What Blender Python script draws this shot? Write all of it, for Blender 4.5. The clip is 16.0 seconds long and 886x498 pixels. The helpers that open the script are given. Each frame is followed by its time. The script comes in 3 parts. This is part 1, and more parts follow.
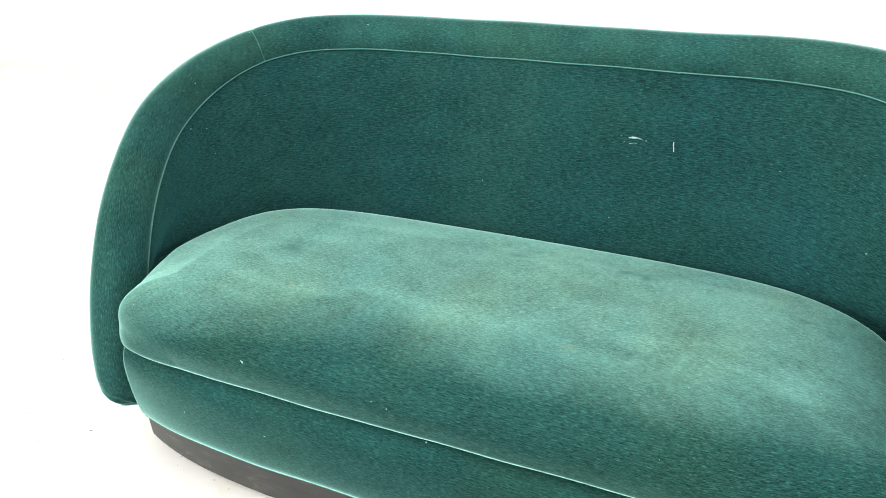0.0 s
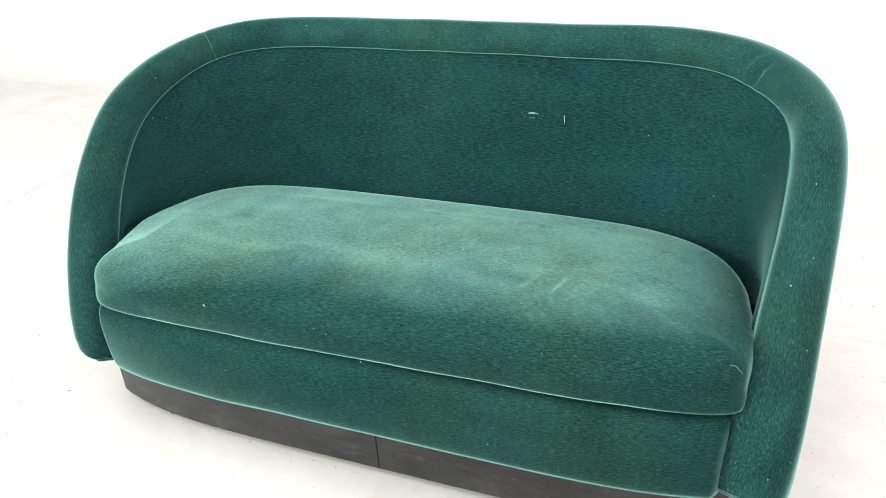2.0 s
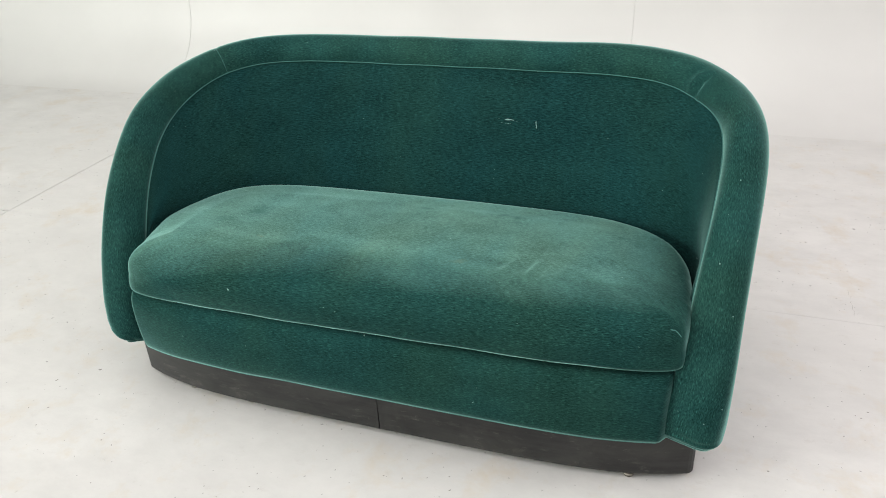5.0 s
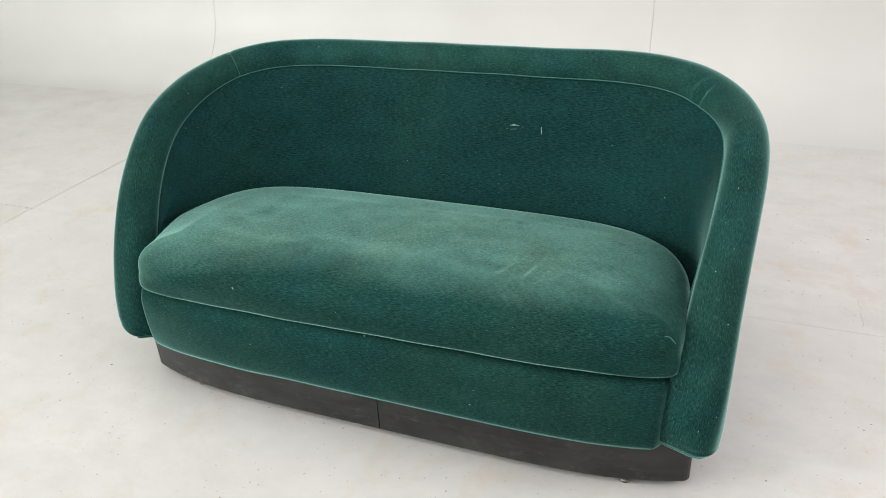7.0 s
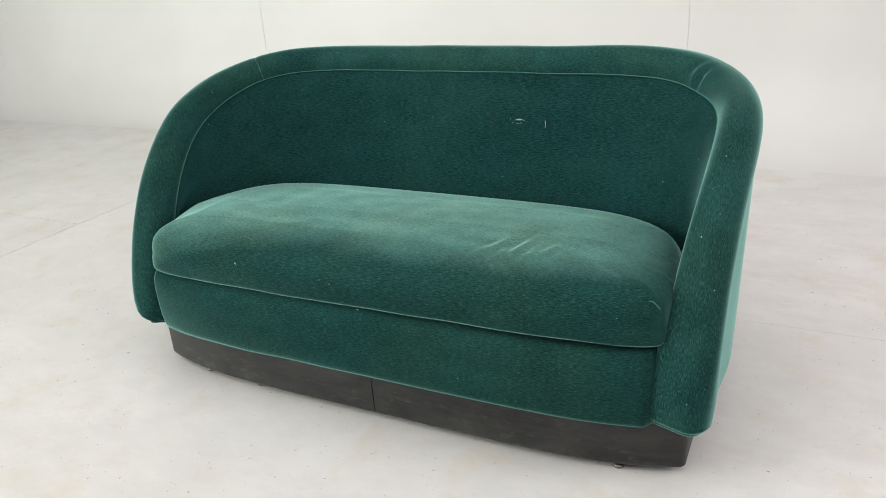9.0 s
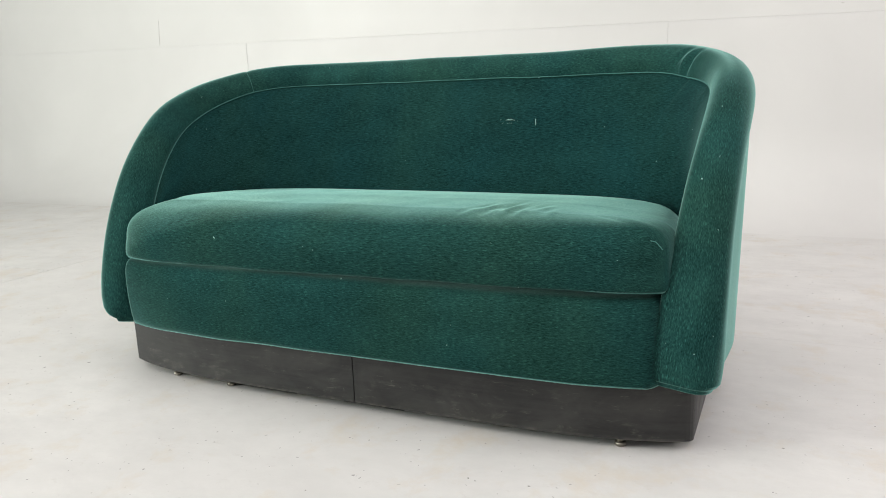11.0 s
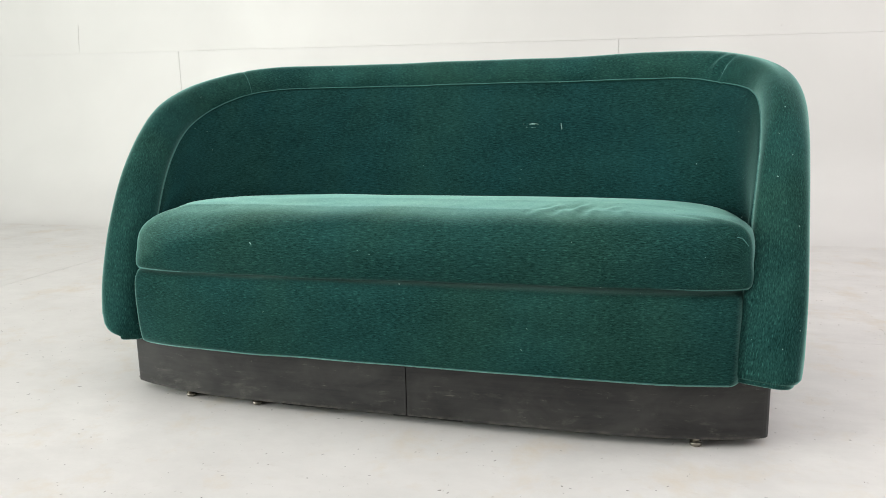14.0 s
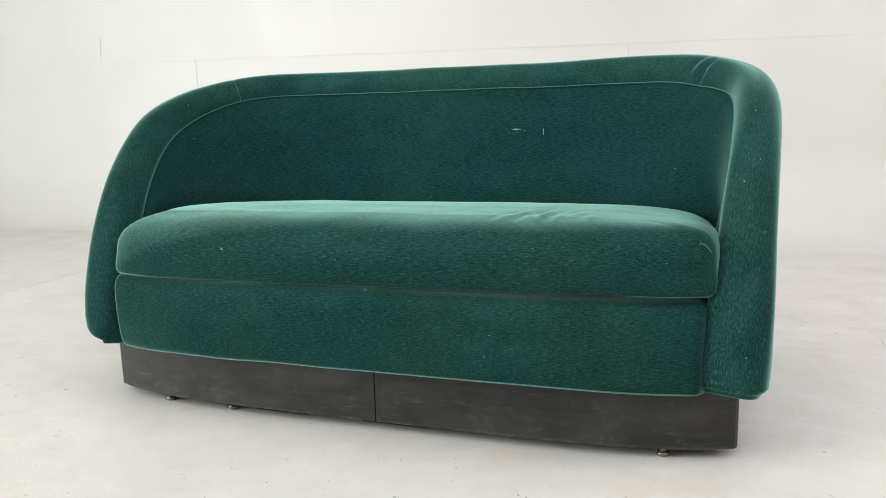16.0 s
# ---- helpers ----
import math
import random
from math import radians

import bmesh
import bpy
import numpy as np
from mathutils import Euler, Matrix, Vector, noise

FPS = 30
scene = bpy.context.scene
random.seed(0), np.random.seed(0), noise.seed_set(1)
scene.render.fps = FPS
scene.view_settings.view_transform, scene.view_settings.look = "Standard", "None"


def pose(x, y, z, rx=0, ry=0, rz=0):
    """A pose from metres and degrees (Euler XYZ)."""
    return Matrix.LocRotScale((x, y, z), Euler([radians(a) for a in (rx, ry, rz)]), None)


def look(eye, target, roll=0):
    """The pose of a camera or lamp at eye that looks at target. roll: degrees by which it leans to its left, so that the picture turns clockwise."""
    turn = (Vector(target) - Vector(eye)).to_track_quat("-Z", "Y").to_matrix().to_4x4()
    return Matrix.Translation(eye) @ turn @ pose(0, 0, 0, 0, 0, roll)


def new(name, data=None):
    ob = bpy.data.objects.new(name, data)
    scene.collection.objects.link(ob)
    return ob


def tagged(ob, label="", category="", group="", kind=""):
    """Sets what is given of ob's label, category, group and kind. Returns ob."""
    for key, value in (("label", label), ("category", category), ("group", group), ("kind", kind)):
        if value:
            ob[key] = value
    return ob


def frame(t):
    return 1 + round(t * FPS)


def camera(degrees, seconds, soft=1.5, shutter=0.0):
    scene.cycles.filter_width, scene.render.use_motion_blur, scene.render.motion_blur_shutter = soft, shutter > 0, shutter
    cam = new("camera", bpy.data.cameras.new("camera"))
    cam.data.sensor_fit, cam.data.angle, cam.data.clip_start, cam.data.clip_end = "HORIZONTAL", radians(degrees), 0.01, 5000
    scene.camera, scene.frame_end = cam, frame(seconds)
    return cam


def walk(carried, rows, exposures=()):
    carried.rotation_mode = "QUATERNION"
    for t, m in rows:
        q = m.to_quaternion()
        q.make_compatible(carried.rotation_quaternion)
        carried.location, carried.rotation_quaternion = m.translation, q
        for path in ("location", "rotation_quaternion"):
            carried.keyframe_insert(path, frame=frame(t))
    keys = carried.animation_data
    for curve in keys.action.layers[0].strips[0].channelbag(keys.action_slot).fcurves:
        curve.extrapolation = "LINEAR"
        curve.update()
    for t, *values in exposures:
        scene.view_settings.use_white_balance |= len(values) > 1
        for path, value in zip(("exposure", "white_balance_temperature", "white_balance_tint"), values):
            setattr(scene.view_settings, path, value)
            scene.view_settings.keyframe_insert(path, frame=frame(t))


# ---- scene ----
cam = camera(60.6, 16.0, soft=1.0)
PATH = [
    (0, (0.415, -0.799, 1.152), (-0.333, 0.774, 0.17), -2.8),
    (0.5, (0.482, -0.858, 1.152), (-0.252, 0.736, 0.191), -2.6),
    (1, (0.545, -0.913, 1.156), (-0.167, 0.693, 0.199), -2.8),
    (1.5, (0.572, -0.958, 1.161), (-0.113, 0.661, 0.208), -2.9),
    (2, (0.588, -1.031, 1.17), (-0.072, 0.6, 0.217), -3.2),
    (2.5, (0.604, -1.112, 1.179), (-0.029, 0.527, 0.224), -3.3),
    (3, (0.622, -1.184, 1.191), (0.006, 0.464, 0.24), -3.3),
    (3.5, (0.639, -1.223, 1.215), (0.026, 0.426, 0.263), -3.3),
    (4, (0.65, -1.243, 1.246), (0.038, 0.403, 0.289), -3.2),
    (6.5, (0.67, -1.247, 1.289), (0.025, 0.377, 0.316), -3.4),
    (7, (0.716, -1.244, 1.284), (0.036, 0.377, 0.33), -3.3),
    (7.5, (0.81, -1.244, 1.276), (0.08, 0.374, 0.355), -3.3),
    (8, (0.867, -1.265, 1.236), (0.086, 0.355, 0.359), -3.4),
    (8.5, (0.901, -1.281, 1.173), (0.066, 0.335, 0.342), -3.8),
    (9, (0.889, -1.29, 1.09), (0.038, 0.346, 0.317), -4.1),
    (11.5, (0.848, -1.371, 0.661), (0.043, 0.423, 0.298), -2.0),
    (12, (0.798, -1.389, 0.65), (0.038, 0.428, 0.304), -1.7),
    (12.5, (0.687, -1.421, 0.663), (-0.013, 0.418, 0.305), -1.6),
    (13, (0.604, -1.431, 0.665), (-0.038, 0.427, 0.298), -1.5),
    (13.5, (0.54, -1.429, 0.669), (-0.051, 0.444, 0.29), -1.4),
    (14, (0.513, -1.431, 0.67), (-0.046, 0.453, 0.294), -1.3),
    (14.5, (0.52, -1.43, 0.671), (-0.041, 0.453, 0.3), -1.5),
    (15, (0.538, -1.423, 0.667), (-0.027, 0.461, 0.303), -1.5),
    (15.5, (0.583, -1.407, 0.668), (-0.014, 0.468, 0.309), -1.6),
    (16, (0.645, -1.386, 0.665), (-0.002, 0.472, 0.308), -1.7),
]
EXPOSURES = [(0, 1.08), (1, 1.05), (2, 0.79), (3, 0.43), (4, 0.22), (7, 0.07), (9, 0.03), (16, 0.09)]
walk(cam, [(t, look(eye, target, roll)) for t, eye, target, roll in PATH], EXPOSURES)

# ---- world and lamps ----
world = bpy.data.worlds.new("world")
scene.world = world
world.use_nodes = True
world.node_tree.nodes["Background"].inputs[0].default_value = (0.9, 0.95, 1.0, 1)
world.node_tree.nodes["Background"].inputs[1].default_value = 0.3


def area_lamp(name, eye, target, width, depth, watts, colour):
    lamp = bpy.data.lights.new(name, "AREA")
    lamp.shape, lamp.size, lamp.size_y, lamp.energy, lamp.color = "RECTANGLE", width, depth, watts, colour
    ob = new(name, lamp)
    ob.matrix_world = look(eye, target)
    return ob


# unseen overhead lamp, assumed for the studio and tuned for brightness
area_lamp("unseen_top_lamp", (0.8, -1.35, 3.45), (0.8, -1.35, 0), 6.0, 4.8, 140, (1.0, 0.955, 0.930))
# lamp added out of view at left, for the glare and brighter faces there
area_lamp("added_left_lamp", (-5.05, -2.2, 1.6), (-0.7, 0.8, 1.3), 4.2, 2.3, 370, (0.955, 1.0, 0.925))
# fill lamp added out of view at right to lift floor and outer arm
area_lamp("added_right_fill", (4.34, 0.6, 1.7), (1.2, 0.6, 0.2), 3.0, 2.2, 95, (1.0, 0.93, 0.955))

# ---- materials ----


def material(name):
    m = bpy.data.materials.new(name)
    m.use_nodes = True
    nt = m.node_tree
    return m, nt, nt.nodes["Principled BSDF"]


def node(nt, kind, **values):
    n = nt.nodes.new(kind)
    for key, value in values.items():
        n.inputs[key.replace("_", " ")].default_value = value
    return n


def ramp(nt, fac, stops):
    r = nt.nodes.new("ShaderNodeValToRGB")
    while len(r.color_ramp.elements) < len(stops):
        r.color_ramp.elements.new(0.5)
    for e, (at, c) in zip(r.color_ramp.elements, stops):
        e.position, e.color = at, (*c, 1) if len(c) == 3 else c
    nt.links.new(fac, r.inputs[0])
    return r.outputs[0]


def mixed(nt, fac, a, b, mode="MIX"):
    n = nt.nodes.new("ShaderNodeMix")
    n.data_type, n.blend_type = "RGBA", mode
    for socket, value in ((n.inputs[0], fac), (n.inputs[6], a), (n.inputs[7], b)):
        if isinstance(value, (int, float)):
            socket.default_value = value
        elif isinstance(value, tuple):
            socket.default_value = (*value, 1)
        else:
            nt.links.new(value, socket)
    return n.outputs[2]


def noise_tex(nt, vector, scale, detail=3.0, rough=0.55, distort=0.0):
    n = node(nt, "ShaderNodeTexNoise", Scale=scale, Detail=detail, Roughness=rough, Distortion=distort)
    nt.links.new(vector, n.inputs["Vector"])
    return n.outputs[0]


def scaled(nt, vector, x, y, z):
    n = nt.nodes.new("ShaderNodeMapping")
    n.inputs["Scale"].default_value = (x, y, z)
    nt.links.new(vector, n.inputs["Vector"])
    return n.outputs[0]


def grey(v):
    return (v, v, v)


def bump(nt, shader, height, strength, distance):
    b = node(nt, "ShaderNodeBump", Strength=strength, Distance=distance)
    nt.links.new(height, b.inputs["Height"])
    nt.links.new(b.outputs[0], shader.inputs["Normal"])


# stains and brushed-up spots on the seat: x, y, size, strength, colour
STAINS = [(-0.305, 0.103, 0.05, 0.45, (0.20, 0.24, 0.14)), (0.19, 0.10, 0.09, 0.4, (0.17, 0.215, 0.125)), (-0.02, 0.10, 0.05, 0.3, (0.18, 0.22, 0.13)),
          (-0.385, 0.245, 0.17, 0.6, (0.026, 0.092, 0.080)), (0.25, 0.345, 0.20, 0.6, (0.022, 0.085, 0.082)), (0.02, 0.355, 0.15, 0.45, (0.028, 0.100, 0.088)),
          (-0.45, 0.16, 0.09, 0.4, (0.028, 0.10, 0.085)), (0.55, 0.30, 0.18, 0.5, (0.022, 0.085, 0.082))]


def velvet(name, patches, dark, light, worn=None, along=62, sheen=1.0):
    """Green mohair velvet: fine pile streaks along u, brushed patches, strong soft sheen. worn: the seat top's lighter
    colour, worn pile plus painted-in light from above.
    """
    m, nt, sh = material(name)
    uv = nt.nodes.new("ShaderNodeUVMap")
    uv.uv_map = "cloth"
    v = uv.outputs[0]
    streak = noise_tex(nt, scaled(nt, v, along * 1.25, 620, 1), 1.0, 1.5, 0.65)
    fine = noise_tex(nt, scaled(nt, v, 240, 900, 1), 1.0, 1.0, 0.6)
    patch = noise_tex(nt, scaled(nt, v, 3.6, 6.0, 1), 1.0, 3.5, 0.55, 0.6)
    blotch = noise_tex(nt, scaled(nt, v, 13, 20, 1), 1.0, 4.0, 0.6, 0.3)
    hue = noise_tex(nt, scaled(nt, v, 5, 2.2, 1), 1.0, 2.0, 0.5)
    s = ramp(nt, streak, [(0.31, grey(0)), (0.41, grey(0.26)), (0.55, grey(0.42)), (0.63, grey(1))])
    f = ramp(nt, fine, [(0.36, grey(0)), (0.52, grey(0.35)), (0.66, grey(1))])
    tuft = ramp(nt, noise_tex(nt, scaled(nt, v, along * 1.5, 330, 1), 1.0, 2.0, 0.6), [(0.38, grey(0)), (0.62, grey(1))])
    fibre = mixed(nt, 0.24, mixed(nt, 0.45, s, f), tuft)
    p = ramp(nt, patch, [(0.36, grey(0)), (0.64, grey(1))])
    b = ramp(nt, blotch, [(0.3, grey(0)), (0.7, grey(1))])
    brushed = mixed(nt, 0.5, p, b)
    amount = mixed(nt, patches, fibre, brushed)
    base = mixed(nt, amount, dark, light)
    base = mixed(nt, ramp(nt, noise_tex(nt, scaled(nt, v, 95, 620, 1), 1.0, 0.0), [(0.66, grey(0)), (0.78, grey(0.30))]), base, tuple(c * 1.9 for c in light))
    tint = mixed(nt, amount, (0.27, 0.72, 0.65), (0.68, 1.0, 0.93))
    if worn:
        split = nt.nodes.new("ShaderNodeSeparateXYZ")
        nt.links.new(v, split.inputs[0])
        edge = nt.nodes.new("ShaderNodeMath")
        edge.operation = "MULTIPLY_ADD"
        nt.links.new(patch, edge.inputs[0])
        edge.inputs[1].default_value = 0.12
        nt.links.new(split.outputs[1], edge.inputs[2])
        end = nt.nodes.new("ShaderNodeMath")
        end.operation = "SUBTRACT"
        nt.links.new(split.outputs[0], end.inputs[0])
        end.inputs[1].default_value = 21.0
        # towards the brighter left-hand end the painted light reaches over the front edge
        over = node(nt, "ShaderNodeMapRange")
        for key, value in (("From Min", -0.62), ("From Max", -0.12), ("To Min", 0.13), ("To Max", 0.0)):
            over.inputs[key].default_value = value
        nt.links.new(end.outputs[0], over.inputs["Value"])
        lit_reach = nt.nodes.new("ShaderNodeMath")
        nt.links.new(edge.outputs[0], lit_reach.inputs[0])
        nt.links.new(over.outputs[0], lit_reach.inputs[1])
        seat = ramp(nt, lit_reach.outputs[0], [(0.05, grey(0)), (0.21, grey(1))])
        # lightness stops short of the right-hand end, where shade is painted in
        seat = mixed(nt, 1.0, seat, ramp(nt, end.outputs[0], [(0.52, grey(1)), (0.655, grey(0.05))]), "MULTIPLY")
        # lighter seat top: worn pile and light from above, both in the colour
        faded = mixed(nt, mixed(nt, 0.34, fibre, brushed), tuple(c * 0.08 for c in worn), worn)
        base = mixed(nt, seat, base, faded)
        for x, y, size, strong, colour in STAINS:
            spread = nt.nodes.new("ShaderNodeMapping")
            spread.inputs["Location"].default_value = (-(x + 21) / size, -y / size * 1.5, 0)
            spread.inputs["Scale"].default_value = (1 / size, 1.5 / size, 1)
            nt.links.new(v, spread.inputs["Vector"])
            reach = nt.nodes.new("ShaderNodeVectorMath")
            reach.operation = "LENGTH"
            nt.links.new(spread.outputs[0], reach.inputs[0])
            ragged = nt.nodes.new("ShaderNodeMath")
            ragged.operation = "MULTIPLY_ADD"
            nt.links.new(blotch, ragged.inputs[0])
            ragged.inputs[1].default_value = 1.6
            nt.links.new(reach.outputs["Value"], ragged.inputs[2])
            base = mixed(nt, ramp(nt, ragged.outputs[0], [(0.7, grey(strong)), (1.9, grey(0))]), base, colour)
    cool = ramp(nt, hue, [(0.36, (0.92, 0.99, 1.03)), (0.64, (1.08, 1.0, 0.93))])
    nt.links.new(mixed(nt, 1.0, base, cool, "MULTIPLY"), sh.inputs["Base Color"])
    sh.inputs["Roughness"].default_value = 0.95
    sh.inputs["Specular IOR Level"].default_value = 0.03
    nt.links.new(tint, sh.inputs["Sheen Tint"])
    # rim glow put in by view angle: sheen weight rises on slanted pile
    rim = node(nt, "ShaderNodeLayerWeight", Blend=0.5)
    rim_glow = ramp(nt, rim.outputs["Facing"], [(0.0, grey(0.01 * sheen)), (0.36, grey(0.06 * sheen)), (0.60, grey(0.46 * sheen)), (0.78, grey(0.95 * sheen)), (0.90, grey(sheen))])
    nt.links.new(rim_glow, sh.inputs["Sheen Weight"])
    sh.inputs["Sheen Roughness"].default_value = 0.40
    return m


DARK, LIGHT = (0.0003, 0.0042, 0.0037), (0.0265, 0.100, 0.090)
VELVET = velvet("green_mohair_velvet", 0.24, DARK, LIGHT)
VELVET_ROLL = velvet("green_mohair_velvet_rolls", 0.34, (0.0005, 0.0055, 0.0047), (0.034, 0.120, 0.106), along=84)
# inner panel's darker, duller copy: flattened pile plus painted-in shade
VELVET_BACK = velvet("green_mohair_velvet_flat_shaded", 0.20, (0.0002, 0.0025, 0.0026), (0.0195, 0.081, 0.078), along=48, sheen=0.36)
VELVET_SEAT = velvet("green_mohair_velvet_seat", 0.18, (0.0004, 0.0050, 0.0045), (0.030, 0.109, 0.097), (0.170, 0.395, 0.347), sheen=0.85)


def plain(name, colour, rough, metal=0.0):
    m, nt, sh = material(name)
    sh.inputs["Base Color"].default_value = (*colour, 1)
    sh.inputs["Roughness"].default_value = rough
    sh.inputs["Metallic"].default_value = metal
    return m


SEAM = plain("velvet_seam", (0.058, 0.195, 0.180), 0.8)
LINT = plain("white_lint", (0.24, 0.40, 0.365), 0.9)
STEEL = plain("steel_glide", (0.30, 0.28, 0.24), 0.38, 1.0)
FELT = plain("black_felt", (0.006, 0.006, 0.006), 0.95)


def plinth_material():
    """Black-stained wood, dusty in patches, with short scratches and a lower edge worn pale."""
    m, nt, sh = material("black_stained_wood")
    co = nt.nodes.new("ShaderNodeTexCoord").outputs["Object"]
    grain = noise_tex(nt, scaled(nt, co, 6, 6, 110), 1.0, 5, 0.65, 0.3)
    cloud = noise_tex(nt, scaled(nt, co, 7, 7, 13), 1.0, 5, 0.62, 0.5)
    rub = noise_tex(nt, scaled(nt, co, 14, 14, 34), 1.0, 7, 0.72, 0.3)
    split = nt.nodes.new("ShaderNodeSeparateXYZ")
    nt.links.new(co, split.inputs[0])
    low = ramp(nt, split.outputs[2], [(0.022, grey(1)), (0.085, grey(0.45)), (0.14, grey(0.22))])
    base = mixed(nt, ramp(nt, grain, [(0.3, grey(0)), (0.7, grey(1))]), (0.0105, 0.0108, 0.0113), (0.024, 0.0242, 0.0245))
    base = mixed(nt, ramp(nt, cloud, [(0.42, grey(0)), (0.68, grey(0.8))]), base, (0.048, 0.0475, 0.0455))
    dusty = mixed(nt, 1.0, ramp(nt, rub, [(0.56, grey(0)), (0.76, grey(0.6))]), low, "MULTIPLY")
    base = mixed(nt, dusty, base, (0.135, 0.13, 0.112))
    for sx, sz, lean, width, strong in ((9, 230, 0.05, 0.085, 0.55), (21, 330, -0.16, 0.09, 0.5), (60, 90, 1.2, 0.06, 0.45)):
        turn = nt.nodes.new("ShaderNodeMapping")
        turn.inputs["Rotation"].default_value = (0, lean, 0)
        nt.links.new(co, turn.inputs["Vector"])
        vor = node(nt, "ShaderNodeTexVoronoi", Scale=1.0, Randomness=1.0)
        nt.links.new(scaled(nt, turn.outputs[0], sx, 3, sz), vor.inputs["Vector"])
        dash = mixed(nt, 1.0, ramp(nt, vor.outputs["Distance"], [(width, grey(strong)), (width * 1.7, grey(0))]), ramp(nt, rub, [(0.50, grey(0)), (0.60, grey(1))]), "MULTIPLY")
        base = mixed(nt, dash, base, (0.17, 0.16, 0.14))
    chip = mixed(nt, 1.0, ramp(nt, noise_tex(nt, scaled(nt, co, 45, 45, 30), 1.0, 4, 0.7), [(0.44, grey(0)), (0.62, grey(0.7))]), ramp(nt, split.outputs[2], [(0.0222, grey(1)), (0.0245, grey(0))]), "MULTIPLY")
    base = mixed(nt, chip, base, (0.17, 0.155, 0.135))
    nt.links.new(base, sh.inputs["Base Color"])
    nt.links.new(ramp(nt, cloud, [(0.3, grey(0.40)), (0.7, grey(0.66))]), sh.inputs["Roughness"])
    sh.inputs["Specular IOR Level"].default_value = 0.35
    bump(nt, sh, grain, 0.12, 0.001)
    return m


def paint_material(name, tone, dirt, warm):
    """White studio paint with faint blotches; dirt: how much beige staining, specks and scuffs it carries."""
    m, nt, sh = material(name)
    co = nt.nodes.new("ShaderNodeNewGeometry").outputs["Position"]
    big = noise_tex(nt, co, 1.1, 4, 0.55, 0.3)
    mid = noise_tex(nt, co, 5.0, 7, 0.7, 0.15)
    base = mixed(nt, ramp(nt, big, [(0.3, grey(0)), (0.7, grey(1))]), tone, tuple(c * 0.925 for c in tone))
    if dirt:
        trowel = noise_tex(nt, scaled(nt, co, 4, 6.5, 1), 1.0, 9, 0.72, 0.1)
        base = mixed(nt, ramp(nt, trowel, [(0.38, grey(0)), (0.64, grey(1))]), base, tuple(c * 0.87 for c in tone))
        stain = ramp(nt, mid, [(0.53, grey(0)), (0.72, grey(dirt))])
        base = mixed(nt, stain, base, warm)
        smear = noise_tex(nt, scaled(nt, co, 17, 24, 1), 1.0, 8, 0.78, 0.0)
        base = mixed(nt, ramp(nt, smear, [(0.58, grey(0)), (0.78, grey(dirt * 0.8))]), base, (0.50, 0.475, 0.445))
        wob = node(nt, "ShaderNodeTexNoise", Scale=70.0, Detail=2.0)
        nt.links.new(co, wob.inputs["Vector"])
        warp = nt.nodes.new("ShaderNodeVectorMath")
        warp.operation = "MULTIPLY_ADD"
        nt.links.new(wob.outputs["Color"], warp.inputs[0])
        warp.inputs[1].default_value = (0.016, 0.016, 0.0)
        nt.links.new(co, warp.inputs[2])
        keep = noise_tex(nt, co, 3.1, 2, 0.5)
        for size, radius, strong in ((7.0, 0.018, 1.0), (19.0, 0.034, 0.9), (43.0, 0.05, 0.7), (12.0, 0.022, 0.9)):
            vor = node(nt, "ShaderNodeTexVoronoi", Scale=size, Randomness=1.0)
            nt.links.new(warp.outputs[0], vor.inputs["Vector"])
            spot = mixed(nt, 1.0, ramp(nt, vor.outputs["Distance"], [(radius, grey(1)), (radius * 1.6, grey(0))]), ramp(nt, keep, [(0.36, grey(0)), (0.50, grey(strong))]), "MULTIPLY")
            base = mixed(nt, spot, base, (0.14, 0.13, 0.12))
    nt.links.new(base, sh.inputs["Base Color"])
    nt.links.new(ramp(nt, mid, [(0.3, grey(0.38)), (0.7, grey(0.58))]), sh.inputs["Roughness"])
    bump(nt, sh, mid, 0.06, 0.004)
    return m


PLINTH = plinth_material()
FLOOR = paint_material("white_floor_paint", (0.730, 0.720, 0.708), 0.70, (0.63, 0.565, 0.475))
WALL = paint_material("white_wall_paint", (0.728, 0.720, 0.710), 0.0, (0, 0, 0))
# grey chosen for the unseen walls and ceiling to deepen the sofa's shade
FAR_WALL = paint_material("unseen_wall_grey", (0.34, 0.335, 0.335), 0.0, (0, 0, 0))
JOINT = plain("joint_dirt", (0.30, 0.28, 0.26), 0.9)
WALL_JOINT = plain("painted_joint", (0.55, 0.54, 0.52), 0.9)

# ---- mesh helpers ----


def mesh_part(name, verts, faces, mat, parent=None, label="", uvs=None, smooth=True):
    """One mesh object, as a part under its parent where one is given."""
    me = bpy.data.meshes.new(name)
    me.from_pydata([tuple(v) for v in verts], [], faces)
    if uvs is not None:
        layer = me.uv_layers.new(name="cloth")
        for loop in me.loops:
            layer.data[loop.index].uv = uvs[loop.vertex_index]
    me.materials.append(mat)
    for poly in me.polygons:
        poly.use_smooth = smooth
    me.update()
    ob = new(name, me)
    if parent:
        ob.parent = parent
    if label:
        ob["label"] = label
    return ob


def part(name, bm, mat, parent=None, label="", smooth=False):
    me = bpy.data.meshes.new(name)
    bm.to_mesh(me)
    bm.free()
    me.materials.append(mat)
    for poly in me.polygons:
        poly.use_smooth = smooth
    ob = new(name, me)
    if parent:
        ob.parent = parent
    if label:
        ob["label"] = label
    return ob


def grid_faces(rows, cols, wrap=False):
    faces = []
    for i in range(rows - 1):
        for j in range(cols if wrap else cols - 1):
            k = (j + 1) % cols
            faces.append((i * cols + j, i * cols + k, (i + 1) * cols + k, (i + 1) * cols + j))
    return faces


